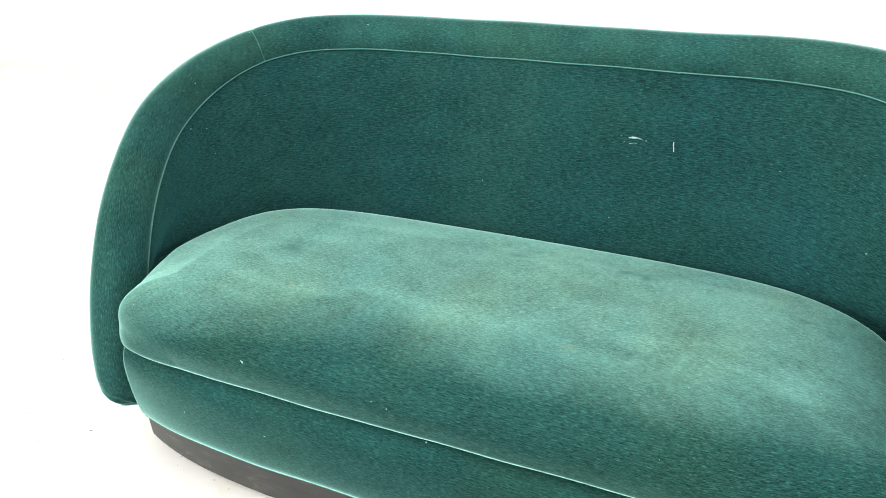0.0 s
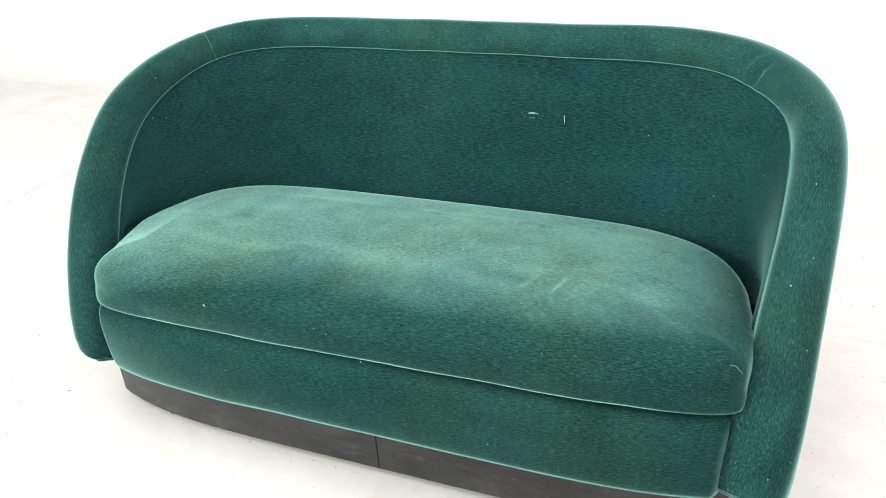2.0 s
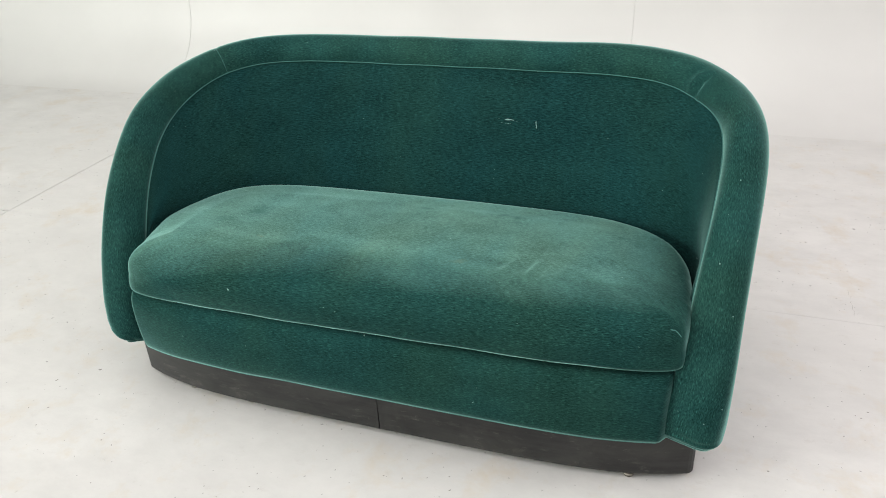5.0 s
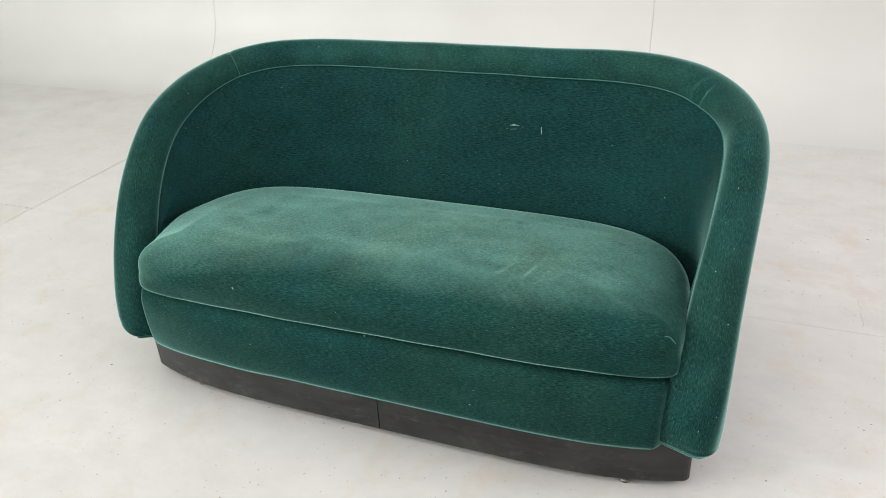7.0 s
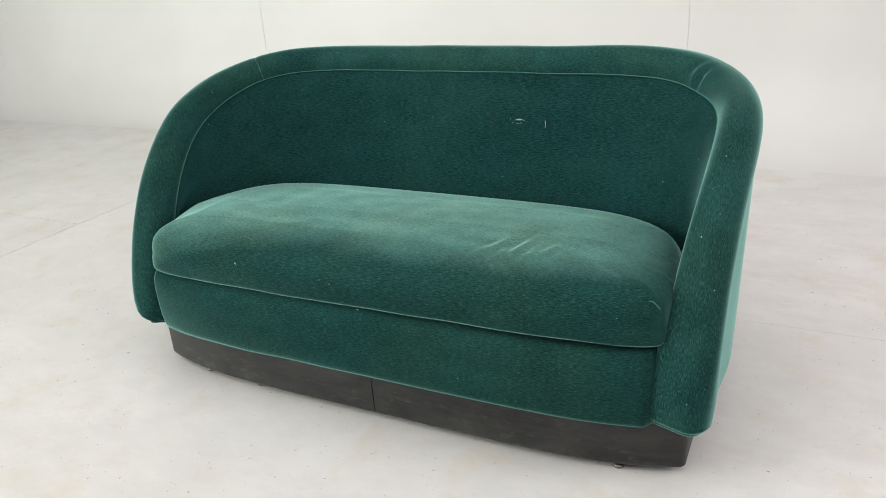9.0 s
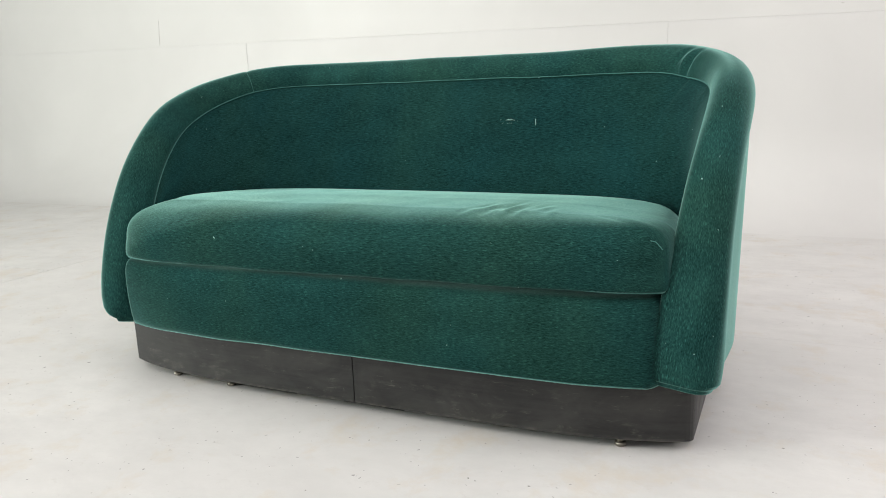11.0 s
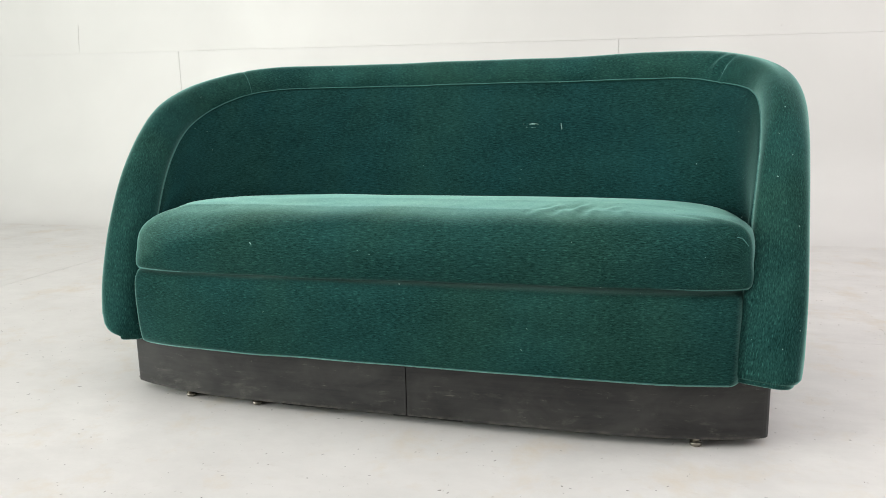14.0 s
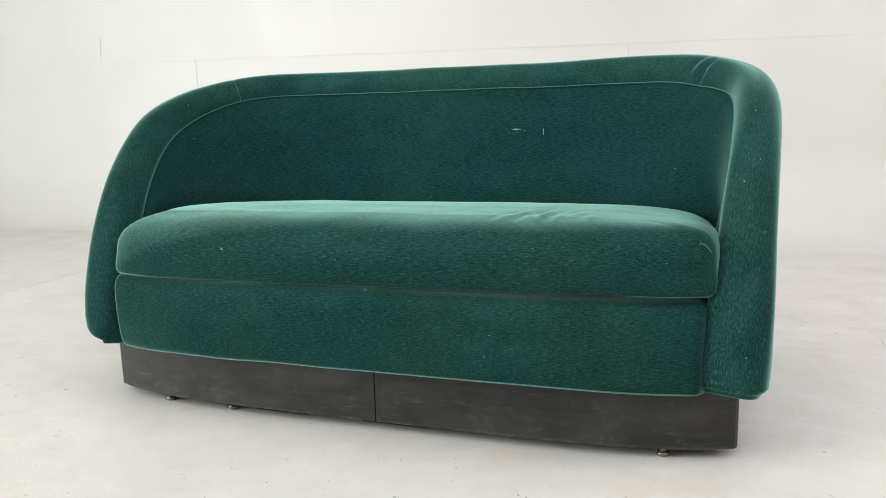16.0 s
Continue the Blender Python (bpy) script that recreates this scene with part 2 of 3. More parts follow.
def box_bm(x0, x1, y0, y1, z0, z1, edge=0.0):
    bm = bmesh.new()
    bmesh.ops.create_cube(bm, size=1)
    for v in bm.verts:
        v.co = ((x0 + x1) / 2 + v.co.x * (x1 - x0), (y0 + y1) / 2 + v.co.y * (y1 - y0), (z0 + z1) / 2 + v.co.z * (z1 - z0))
    if edge:
        bmesh.ops.bevel(bm, geom=bm.edges[:], offset=edge, segments=2, affect="EDGES")
    return bm


def spline(points, n):
    """A uniform cubic B-spline through a control polygon, n samples a span."""
    P = np.array(points, float)
    P = np.vstack([2 * P[0] - P[1], P, 2 * P[-1] - P[-2]])
    u = np.linspace(0, 1, n, endpoint=False)[:, None]
    out = []
    for i in range(len(P) - 3):
        a, b, c, d = P[i:i + 4]
        out.append(((1 - u) ** 3 * a + (3 * u ** 3 - 6 * u ** 2 + 4) * b + (-3 * u ** 3 + 3 * u ** 2 + 3 * u + 1) * c + u ** 3 * d) / 6)
    out.append(((P[-3] + 4 * P[-2] + P[-1]) / 6)[None])
    return np.vstack(out)


def even(points, count):
    """The same line in evenly spaced points."""
    d = np.r_[0, np.cumsum(np.linalg.norm(np.diff(points, axis=0), axis=1))]
    at = np.linspace(0, d[-1], count)
    return np.stack([np.interp(at, d, points[:, k]) for k in range(points.shape[1])], 1)


def mirrored(half):
    """A line from the right-hand end to the middle, carried on to the left-hand end."""
    m = half[::-1][1:].copy()
    m[:, 0] *= -1
    return np.vstack([half, m])


def wobble(p, scale, amount):
    return amount * noise.noise(Vector(p) * scale)


# ---- the studio: floor, cove, walls, ceiling ----
X0, X1, Y0, WALL_Y, COVE, TOP = -5.4, 4.4, -4.6, 2.75, 0.46, 3.6

floor = part("floor", box_bm(X0, X1, Y0, WALL_Y - COVE, -0.12, -0.008), JOINT)
tagged(floor, "white painted concrete studio floor with fine joints and scuffs", "floor", kind="structure")
SLABS = [(X0, -2.004, Y0, 0.794), (X0, -2.004, 0.799, WALL_Y - COVE), (-2.0, X1, Y0, 0.7961), (-2.0, X1, 0.7970, WALL_Y - COVE)]
for x0, x1, y0, y1 in SLABS:
    part("slab", box_bm(x0, x1, y0, y1, -0.0079, 0.0), FLOOR, floor)


def crack(points, width):
    """A hairline crack in the floor paint, as a thin sunken-edged sliver."""
    line = [Vector(p) for p in points]
    verts = []
    for i, p in enumerate(line):
        w = width * random.uniform(0.4, 1.0) * (0.2 if i in (0, len(line) - 1) else 1)
        verts += [(p.x - w, p.y, 0.0004), (p.x + w, p.y + 0.0004, 0.0004), (p.x, p.y, 0.0007)]
    faces = []
    for i in range(len(line) - 1):
        a, b = 3 * i, 3 * i + 3
        faces += [(a, a + 2, b + 2, b), (a + 2, a + 1, b + 1, b + 2)]
    return mesh_part("crack", verts, faces, JOINT, floor, "hairline crack in the floor paint")


random.seed(11)
crack([(1.125 + random.uniform(-0.004, 0.004), 0.83 + 0.145 * k / 12, 0) for k in range(13)], 0.0004)


def cove_profile():
    pts = [(WALL_Y - COVE, 0.0)]
    for k in range(1, 25):
        a = math.pi / 2 * k / 24
        pts.append((WALL_Y - COVE + COVE * math.sin(a), COVE - COVE * math.cos(a)))
    return pts


def seam_height(x):
    return 0.986 - 0.0168 * x + wobble((x, 2.0, 5.0), 2.3, 0.003) + wobble((x, 4.0, 1.0), 9.0, 0.0012)


wall_north = part("wall_north", box_bm(X0, X1, WALL_Y + 0.006, WALL_Y + 0.2, -0.12, TOP), WALL_JOINT)
tagged(wall_north, "white painted studio wall curving into the floor", "wall", kind="structure")


def lower_panel(x0, x1):
    verts, faces = [], []
    prof = cove_profile()
    n = 60
    for i in range(n + 1):
        x = x0 + (x1 - x0) * i / n
        top = seam_height(x) - 0.0004
        for y, z in prof + [(WALL_Y, top)]:
            verts.append((x, y, z))
    cols = len(prof) + 1
    faces = grid_faces(n + 1, cols)
    for x in (x0, x1):
        b = len(verts)
        for y, z in prof + [(WALL_Y, seam_height(x) - 0.0009)]:
            verts += [(x, y, z), (x, y + 0.008, z - 0.003)]
        for j in range(cols - 1):
            faces.append((b + 2 * j, b + 2 * j + 1, b + 2 * j + 3, b + 2 * j + 2))
    b = len(verts)
    for x in (x0, x1):
        z = seam_height(x) - 0.0009
        verts += [(x, WALL_Y, z), (x, WALL_Y + 0.008, z)]
    faces.append((b, b + 1, b + 3, b + 2))
    return mesh_part("panel", verts, faces, WALL, wall_north)


def upper_panel(x0, x1):
    verts, n = [], 120
    for i in range(n + 1):
        x = x0 + (x1 - x0) * i / n
        z = seam_height(x) + 0.0003
        verts += [(x, WALL_Y + 0.008, z), (x, WALL_Y, z), (x, WALL_Y, TOP)]
    faces = grid_faces(n + 1, 3)
    for i, x in ((0, x0), (n, x1)):
        b = len(verts)
        verts.append((x, WALL_Y + 0.008, TOP))
        faces.append((3 * i, 3 * i + 1, 3 * i + 2, b))
    return mesh_part("panel", verts, faces, WALL, wall_north, smooth=False)


cuts = [X0, -5.06, -2.404, 0.253, 2.91, X1]
for a, b in zip(cuts, cuts[1:]):
    lower_panel(a + (0.0012 if a == -2.404 else 0.0007), b - (0.0012 if b == -2.404 else 0.0007))
cuts = [X0, 2.15, X1]
for a, b in zip(cuts, cuts[1:]):
    upper_panel(a + 0.0006, b - 0.0006)



def wall_mark(points, width, label):
    """A thin ragged mark in the wall paint."""
    verts = []
    for i, (x, z) in enumerate(points):
        w = width * random.uniform(0.35, 1.0) * (0.2 if i in (0, len(points) - 1) else 1)
        verts += [(x - w, WALL_Y - 0.0004, z - 0.4 * w), (x + w, WALL_Y - 0.0004, z + 0.4 * w), (x, WALL_Y - 0.0009, z)]
    faces = []
    for i in range(len(points) - 1):
        a, b = 3 * i, 3 * i + 3
        faces += [(a, a + 2, b + 2, b), (a + 2, a + 1, b + 1, b + 2)]
    return mesh_part("wall_mark", verts, faces, JOINT, wall_north, label)


wall_mark([(-3.142 + random.uniform(-0.002, 0.002) + 0.012 * k / 14, 1.048 + 0.172 * k / 14) for k in range(15)], 0.0022, "short hairline crack in the wall paint")
wall_mark([(0.652 + 0.004 * k, 1.024 + 0.0016 * k) for k in range(10)], 0.0020, "small dark scuff on the wall")
wall_mark([(1.028 + 0.003 * k, 1.014 - 0.0006 * k) for k in range(5)], 0.0020, "small dark scuff on the wall")

# closing walls and ceiling out of view, grey so they bounce less light
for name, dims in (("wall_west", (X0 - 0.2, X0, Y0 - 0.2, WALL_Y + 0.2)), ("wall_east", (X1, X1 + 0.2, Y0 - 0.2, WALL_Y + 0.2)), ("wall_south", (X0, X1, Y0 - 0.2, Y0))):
    tagged(part(name, box_bm(*dims, -0.12, TOP), FAR_WALL), "unseen closing wall, grey to cut bounced light", "wall", kind="structure")
tagged(part("ceiling", box_bm(X0 - 0.2, X1 + 0.2, Y0 - 0.2, WALL_Y + 0.2, TOP, TOP + 0.15), FAR_WALL), "unseen closing ceiling, grey to cut bounced light", "ceiling", kind="structure")

# ---- the sofa ----
sofa = new("sofa")
sofa.empty_display_size = 0.2
tagged(sofa, "worn emerald green velvet tub sofa on a black plinth", "sofa")

# rolled rim: centre line from the foot of the right-hand arm to the middle of the back
RIM = [(0.719, 0.034, 0.146), (0.725, 0.052, 0.273), (0.726, 0.107, 0.425), (0.732, 0.198, 0.562), (0.741, 0.326, 0.658),
       (0.727, 0.479, 0.699), (0.635, 0.611, 0.735), (0.478, 0.693, 0.738), (0.256, 0.700, 0.734), (0.0, 0.698, 0.736)]
RIM_LINE = even(mirrored(spline(RIM, 16)), 5601)
PICK = np.unique(np.r_[np.arange(0, 5601, 10), np.arange(0, 140, 3), 5600 - np.arange(0, 140, 3)])
RIM_LINE = RIM_LINE[PICK]
N = len(RIM_LINE)
TAN = np.gradient(RIM_LINE, axis=0)
TAN /= np.linalg.norm(TAN, axis=1)[:, None]
OUTW = np.stack([TAN[:, 1], -TAN[:, 0], np.zeros(N)], 1)
OUTW /= np.linalg.norm(OUTW, axis=1)[:, None]
UPW = np.cross(OUTW, TAN)
UPW /= np.linalg.norm(UPW, axis=1)[:, None]
ALONG = np.r_[0, np.cumsum(np.linalg.norm(np.diff(RIM_LINE, axis=0), axis=1))]
R_OUT = 0.053
INNER = radians(201)


def inner_radius(z):
    return np.interp(z, [0.149, 0.30, 0.42, 0.56, 0.66, 0.75], [0.068, 0.064, 0.053, 0.045, 0.042, 0.041])


def outer_radius(i):
    """The roll draws in at its foot, on the left-hand arm more than on the right-hand one."""
    z = RIM_LINE[i][2]
    if RIM_LINE[i][0] > 0:
        return np.interp(z, [0.146, 0.149, 0.156, 0.172, 0.20, 0.25, 0.42, 0.60, 0.70], [0.036, 0.041, 0.046, 0.047, 0.048, 0.048, 0.048, 0.050, R_OUT])
    return np.interp(z, [0.146, 0.148, 0.153, 0.161, 0.174, 0.20, 0.25, 0.32, 0.60, 0.69], [0.006, 0.016, 0.029, 0.038, 0.045, 0.049, 0.050, 0.047, 0.047, R_OUT])


CREASES = []


def seam_angle(i):
    """The seam sits a little higher on the back than on the arms."""
    x, y, z = RIM_LINE[i]
    if x > 0 and z < 0.72:
        return INNER - radians(np.interp(z, [0.30, 0.42, 0.60, 0.69, 0.72], [29, 29, 29, 20, 6]))
    return INNER - radians(8) * float(np.clip((z - 0.66) / 0.06, 0, 1)) * float(np.clip((0.75 - x) / 0.5, 0.55, 1))


def roll_point(i, angle, swell=0.0):
    """A point on the roll's skin: 0 is outward, 90 degrees upward or forward, 180 degrees inward."""
    z = RIM_LINE[i][2]
    c, s = math.cos(angle), math.sin(angle)
    rin = inner_radius(z)
    if RIM_LINE[i][0] < 0:
        rin *= np.interp(z, [0.20, 0.30], [0.86, 1.0])
    else:
        rin += np.interp(z, [0.15, 0.22, 0.31, 0.45, 0.55, 0.68, 0.72], [0.013, 0.008, 0.002, 0.0, -0.003, -0.004, 0.0])
    out = outer_radius(i)
    rx = out if c > 0 else rin
    power = np.interp(z, [0.14, 0.45, 0.6], [2.5, 2.2, 2.0] if c > 0 else [9.0, 3.2, 2.0] if RIM_LINE[i][0] > 0 else [2.4, 2.4, 2.0])
    f = (abs(c) ** power + abs(s) ** power) ** (-1 / power)
    p = RIM_LINE[i] + OUTW[i] * (c * f * (rx + swell)) + UPW[i] * (s * f * (np.interp(z, [0.146, 0.149, 0.156, 0.170, 0.20], [0.036, 0.041, 0.046, 0.050, R_OUT]) + swell))
    past = angle - seam_angle(i)
    if 0 < past < 2.2:
        p = p + (RIM_LINE[i] - p) * 0.16 * min(1.0, past / 0.5)
    fold = sum(h * math.exp(-((ALONG[i] - a - k * (angle - 1.6)) / 0.007) ** 2 - ((angle - m) / w) ** 2) for a, k, m, w, h in CREASES)
    if RIM_LINE[i][0] < 0 and z < 0.20:
        p = p - np.array((0, 0, 0.006)) * ((0.20 - z) / 0.055) ** 2 * (0.5 - 0.5 * c)
    return p + UPW[i] * wobble(p, 7, 0.0022) + (OUTW[i] * c + UPW[i] * s) * fold


def seam_point(i, lift=0.0):
    return roll_point(i, seam_angle(i), lift)


SEAM_LINE = np.array([seam_point(i) for i in range(N)])


def roll_part(name, i0, i1, label=""):
    cols = 44
    verts, uvs = [], []
    for i in range(i0, i1 + 1):
        for j in range(cols):
            a = 2 * math.pi * j / cols
            verts.append(roll_point(i, a))
            uvs.append((ALONG[i], (a if a < 4.2 else a - 2 * math.pi) * 0.052))
    faces = grid_faces(i1 - i0 + 1, cols, True)
    for i, base, sign in ((i0, 0, -1), (i1, (i1 - i0) * cols, 1)):
        end = i in (0, N - 1)
        last = base if end else len(verts)
        if not end:
            verts += [verts[base + j] for j in range(cols)]
            uvs += [uvs[base + j] for j in range(cols)]
        dome = ((0.06, 0.0045), (0.16, 0.008), (0.35, 0.0105), (0.7, 0.0115)) if i == N - 1 else ((0.05, 0.0045), (0.13, 0.0080), (0.3, 0.0098), (0.7, 0.0105))
        for inset, out in dome:
            b = len(verts)
            for j in range(cols):
                p = np.array(verts[base + j])
                q = p + (RIM_LINE[i] - p) * inset + TAN[i] * sign * (out if end else -0.004)
                verts.append(q)
                uvs.append((ALONG[i] + sign * 0.01, uvs[base + j][1]))
            for j in range(cols):
                k = (j + 1) % cols
                faces.append((last + j, last + k, b + k, b + j) if sign > 0 else (last + k, last + j, b + j, b + k))
            last = b
        faces.append(tuple(last + j for j in range(cols)))
    return mesh_part(name, verts, faces, VELVET_ROLL, sofa, label, uvs)


def nearest_rim(x, low=0.6):
    d = [abs(p[0] - x) if p[2] > low and p[1] > 0.45 else 9 for p in SEAM_LINE]
    return int(np.argmin(d))


CUT_R, CUT_L = nearest_rim(0.63), nearest_rim(-0.63)
A = ALONG[CUT_R]
CREASES += [(A - 0.014, 0.014, 2.75, 0.55, -0.0065), (A + 0.002, 0.02, 2.7, 0.5, 0.005), (A + 0.017, 0.03, 2.65, 0.45, -0.0055), (A + 0.034, 0.035, 2.8, 0.4, 0.0025),
            (ALONG[CUT_L] - 0.004, 0, 1.6, 1.6, -0.0015), (ALONG[CUT_L] + 0.03, 0.02, 2.6, 0.5, -0.0015),
            (ALONG[-1] - 0.030, 0.03, 2.1, 0.5, -0.005), (ALONG[-1] - 0.014, 0.03, 1.9, 0.6, -0.005), (ALONG[-1] - 0.05, 0.05, 2.3, 0.4, -0.004), (0.010, -0.01, 1.2, 0.5, -0.0025), (0.018, 0.012, 1.9, 0.5, -0.002)]
roll_part("arm_roll", 0, CUT_R)
roll_part("top_roll", CUT_R, CUT_L)
roll_part("arm_roll", CUT_L, N - 1)


def bead(name, line, radius, mat, parent, label=""):
    """A thin round cord along a line."""
    line = np.array(line)
    t = np.gradient(line, axis=0)
    t /= np.linalg.norm(t, axis=1)[:, None]
    side = np.cross(t, (0.31, -0.77, 0.55))
    side /= np.linalg.norm(side, axis=1)[:, None]
    up = np.cross(side, t)
    verts = [line[i] + radius * (side[i] * math.cos(a) + up[i] * math.sin(a)) for i in range(len(line)) for a in np.linspace(0, 2 * math.pi, 7)[:6]]
    faces = grid_faces(len(line), 6, True)
    faces += [tuple(range(5, -1, -1)), tuple(len(verts) - 6 + j for j in range(6))]
    return mesh_part(name, verts, faces, mat, parent, label)


LOW = [i for i in range(N) if SEAM_LINE[i][2] > 0.30]
# pale cord for the rim seam and the light its pile catches
bead("lit_edge_cord", [seam_point(i, 0.0006) for i in LOW], 0.0012, SEAM, sofa, "fine pale green seam along the rim")
FOOT_R = [i for i in range(N // 2) if 0.152 < RIM_LINE[i][2] < 0.315]
bead("arm_seam", [roll_point(i, radians(np.interp(RIM_LINE[i][2], [0.15, 0.27, 0.32], [144, 143, 165])), 0.0008) for i in FOOT_R], 0.0015, SEAM, sofa, "fine welted edge where the arm meets the rail")
for cut in (CUT_L,):
    bead("roll_seam", [roll_point(cut, a, 0.0002) for a in np.linspace(radians(25), INNER, 30)], 0.0005, SEAM, sofa)

# padded inner panel from the rim's seam down behind the seat cushion
FOOT = [(0.664, 0.045), (0.668, 0.10), (0.669, 0.17), (0.654, 0.255), (0.622, 0.346), (0.552, 0.411), (0.456, 0.451), (0.30, 0.471), (0.15, 0.475), (0.0, 0.476)]
PANEL_TOP = SEAM_LINE[LOW]
FOOT_LINE = even(mirrored(spline(FOOT, 12)), len(LOW))


def corner(x, y):
    """How near a place is to the seat's slack rear corner beside the right-hand arm."""
    return np.exp(-((x - 0.63) / 0.10) ** 2 - ((y - 0.28) / 0.14) ** 2)


FOOT_LINE += (0.88, 0.47) * (0.042 * corner(FOOT_LINE[:, 0], FOOT_LINE[:, 1]))[:, None]
PANEL_ROWS = 40


def panel_point(k, v):
    top = PANEL_TOP[k]
    foot = np.array((*FOOT_LINE[k], min(0.415, top[2] - 0.03)))
    p = top + (foot - top) * v
    n = np.cross(foot - top, TAN[LOW[k]])
    n /= np.linalg.norm(n) + 1e-9
    if n @ (np.array((0, 0.1, 0.6)) - p) < 0:
        n = -n
    puff = 0.010 * math.sin(math.pi * min(1, v)) - 0.004 * (1 - min(1, v * 9))
    fold = 0.0
    if p[0] > 0.4:
        for at, lean, high in ((0.46, 0.30, 0.0022), (0.415, 0.22, 0.0028), (0.375, 0.12, 0.0020)):
            fold += high * math.exp(-((p[1] - at - lean * (p[2] - 0.47)) / 0.009) ** 2 - ((p[2] - 0.47) / 0.06) ** 2)
    return p + n * (puff + fold + wobble(p, 5, 0.003))


verts, uvs = [], []
for k in range(len(LOW)):
    for r in range(PANEL_ROWS + 1):
        verts.append(panel_point(k, 1.35 * r / PANEL_ROWS))
across = np.array(verts).reshape(len(LOW), PANEL_ROWS + 1, 3)
span = np.cumsum(np.linalg.norm(np.diff(across, axis=0, prepend=across[:1]), axis=2), axis=0)
span -= span[len(LOW) // 2]
for k in range(len(LOW)):
    for r in range(PANEL_ROWS + 1):
        uvs.append((span[k, r] + 7, across[k, r, 2] * 1.2))
PANEL_VERTS = np.array(verts)
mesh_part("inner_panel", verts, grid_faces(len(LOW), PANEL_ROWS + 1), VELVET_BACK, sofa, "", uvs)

# outer panel, hanging from the rim to the plinth
verts, uvs = [], []
for i in range(N):
    top = RIM_LINE[i] + OUTW[i] * (outer_radius(i) - 0.006)
    for r in range(13):
        q = r / 12
        z = top[2] + (0.140 - top[2]) * q
        p = np.array((top[0], top[1], z)) - OUTW[i] * 0.014 * q
        if top[0] < 0 and top[1] < 0.3:
            p -= OUTW[i] * 0.05 * np.clip((0.21 - z) / 0.06, 0, 1.2) ** 2
        verts.append(p)
        uvs.append((ALONG[i] + 3, z))
mesh_part("outer_panel", verts, grid_faces(N, 13), VELVET, sofa, "", uvs)

# inner lining of the shell, closing the hollow behind the seat
verts, uvs = [], []
for i in range(N):
    top = RIM_LINE[i] - OUTW[i] * 0.012
    for r in range(9):
        z = top[2] - 0.01 + (0.150 - top[2]) * r / 8
        verts.append((top[0], top[1] + 0.01, z))
        uvs.append((ALONG[i] + 5, z))
mesh_part("lining", verts, grid_faces(N, 9), VELVET, sofa, "", uvs)
part("seat_deck", box_bm(-0.66, 0.66, 0.075, 0.46, 0.27, 0.312, 0.004), VELVET, sofa)

# underside
verts = [(p[0] - o[0] * 0.02, p[1] - o[1] * 0.02 - 0.01, 0.142) for p, o in zip(RIM_LINE[::6], OUTW[::6])]
bm = bmesh.new()
bm.faces.new([bm.verts.new(v) for v in verts])
ext = bmesh.ops.extrude_face_region(bm, geom=bm.faces[:])
for v in ext["geom"]:
    if isinstance(v, bmesh.types.BMVert):
        v.co.z += 0.012
part("bottom_board", bm, FELT, sofa)


# upholstered front rail
def rail_front(x):
    return -0.034 + 0.036 * (abs(x) / 0.66) ** 5


RAIL = [(0.06, 0.138), (0.012, 0.1385), (0.003, 0.141), (-0.002, 0.147), (-0.006, 0.160), (-0.010, 0.19), (-0.012, 0.222), (-0.0125, 0.254),
        (-0.0112, 0.280), (-0.0065, 0.297), (0.001, 0.3070), (0.012, 0.3120), (0.03, 0.3140), (0.06, 0.3155), (0.12, 0.3155)]
RAIL = even(spline(RAIL, 4), 40)
verts, uvs = [], []
XS = np.sort(np.r_[np.linspace(-0.635, 0.635, 111), np.linspace(0.638, 0.664, 9), -np.linspace(0.638, 0.664, 9)])
RL = np.r_[0, np.cumsum(np.linalg.norm(np.diff(RAIL, axis=0), axis=1))]
for x in XS:
    tuck = max(0.0, (abs(x) - 0.638) / 0.026) ** 2.5 * 0.04 if x < 0 else max(0.0, (x - 0.636) / 0.022) ** 2 * 0.024
    for (dy, z), l in zip(RAIL, RL):
        p = np.array((x, rail_front(x) + dy + tuck, z))
        p[1] += 0.009 * max(0.0, (x - 0.40) / 0.24) ** 1.5 * float(np.interp(z, [0.14, 0.30], [0.15, 1.0]))
        p[2] += wobble((x, 0.3, z), 6, 0.003) - 0.003 * max(0.0, min(1.0, (x - 0.40) / 0.2)) * float(np.clip((0.2 - z) / 0.05, 0, 1))
        p[1] += wobble((x, 1.3, z), 5, 0.003)
        verts.append(p)
        uvs.append((x + 11, l))
RAIL_VERTS = np.array(verts)
mesh_part("front_rail", verts, grid_faces(len(XS), len(RAIL)), VELVET, sofa, "", uvs)

# seat cushion
HALF = [(0.0, -0.038), (0.25, -0.038), (0.45, -0.037), (0.56, -0.031), (0.625, -0.016), (0.648, -0.004), (0.655, 0.004), (0.661, 0.022), (0.668, 0.08), (0.670, 0.16), (0.655, 0.25),
        (0.613, 0.337), (0.546, 0.402), (0.45, 0.439), (0.30, 0.450), (0.15, 0.453), (0.0, 0.453)]
half = spline(HALF, 10)
half[0, 0] = half[-1, 0] = 0
tip = int(np.argmax(half[:, 0]))
front = even(mirrored(half[:tip + 1][::-1]), 361)
rear = even(mirrored(half[tip:]), 361)
ring = np.vstack([front, rear[::-1][1:-1]])
C = len(ring)
ring[:, 0] *= np.where(ring[:, 0] < 0, 1 - 0.022 * (ring[:, 0] / 0.67) ** 2, 1.0)
ring += (0.88, 0.47) * (0.017 * corner(ring[:, 0], ring[:, 1]))[:, None]
ring[:, 0] += 0.013 * np.clip((ring[:, 0] - 0.50) / 0.15, 0, 1) * np.clip((0.20 - ring[:, 1]) / 0.12, 0, 1)
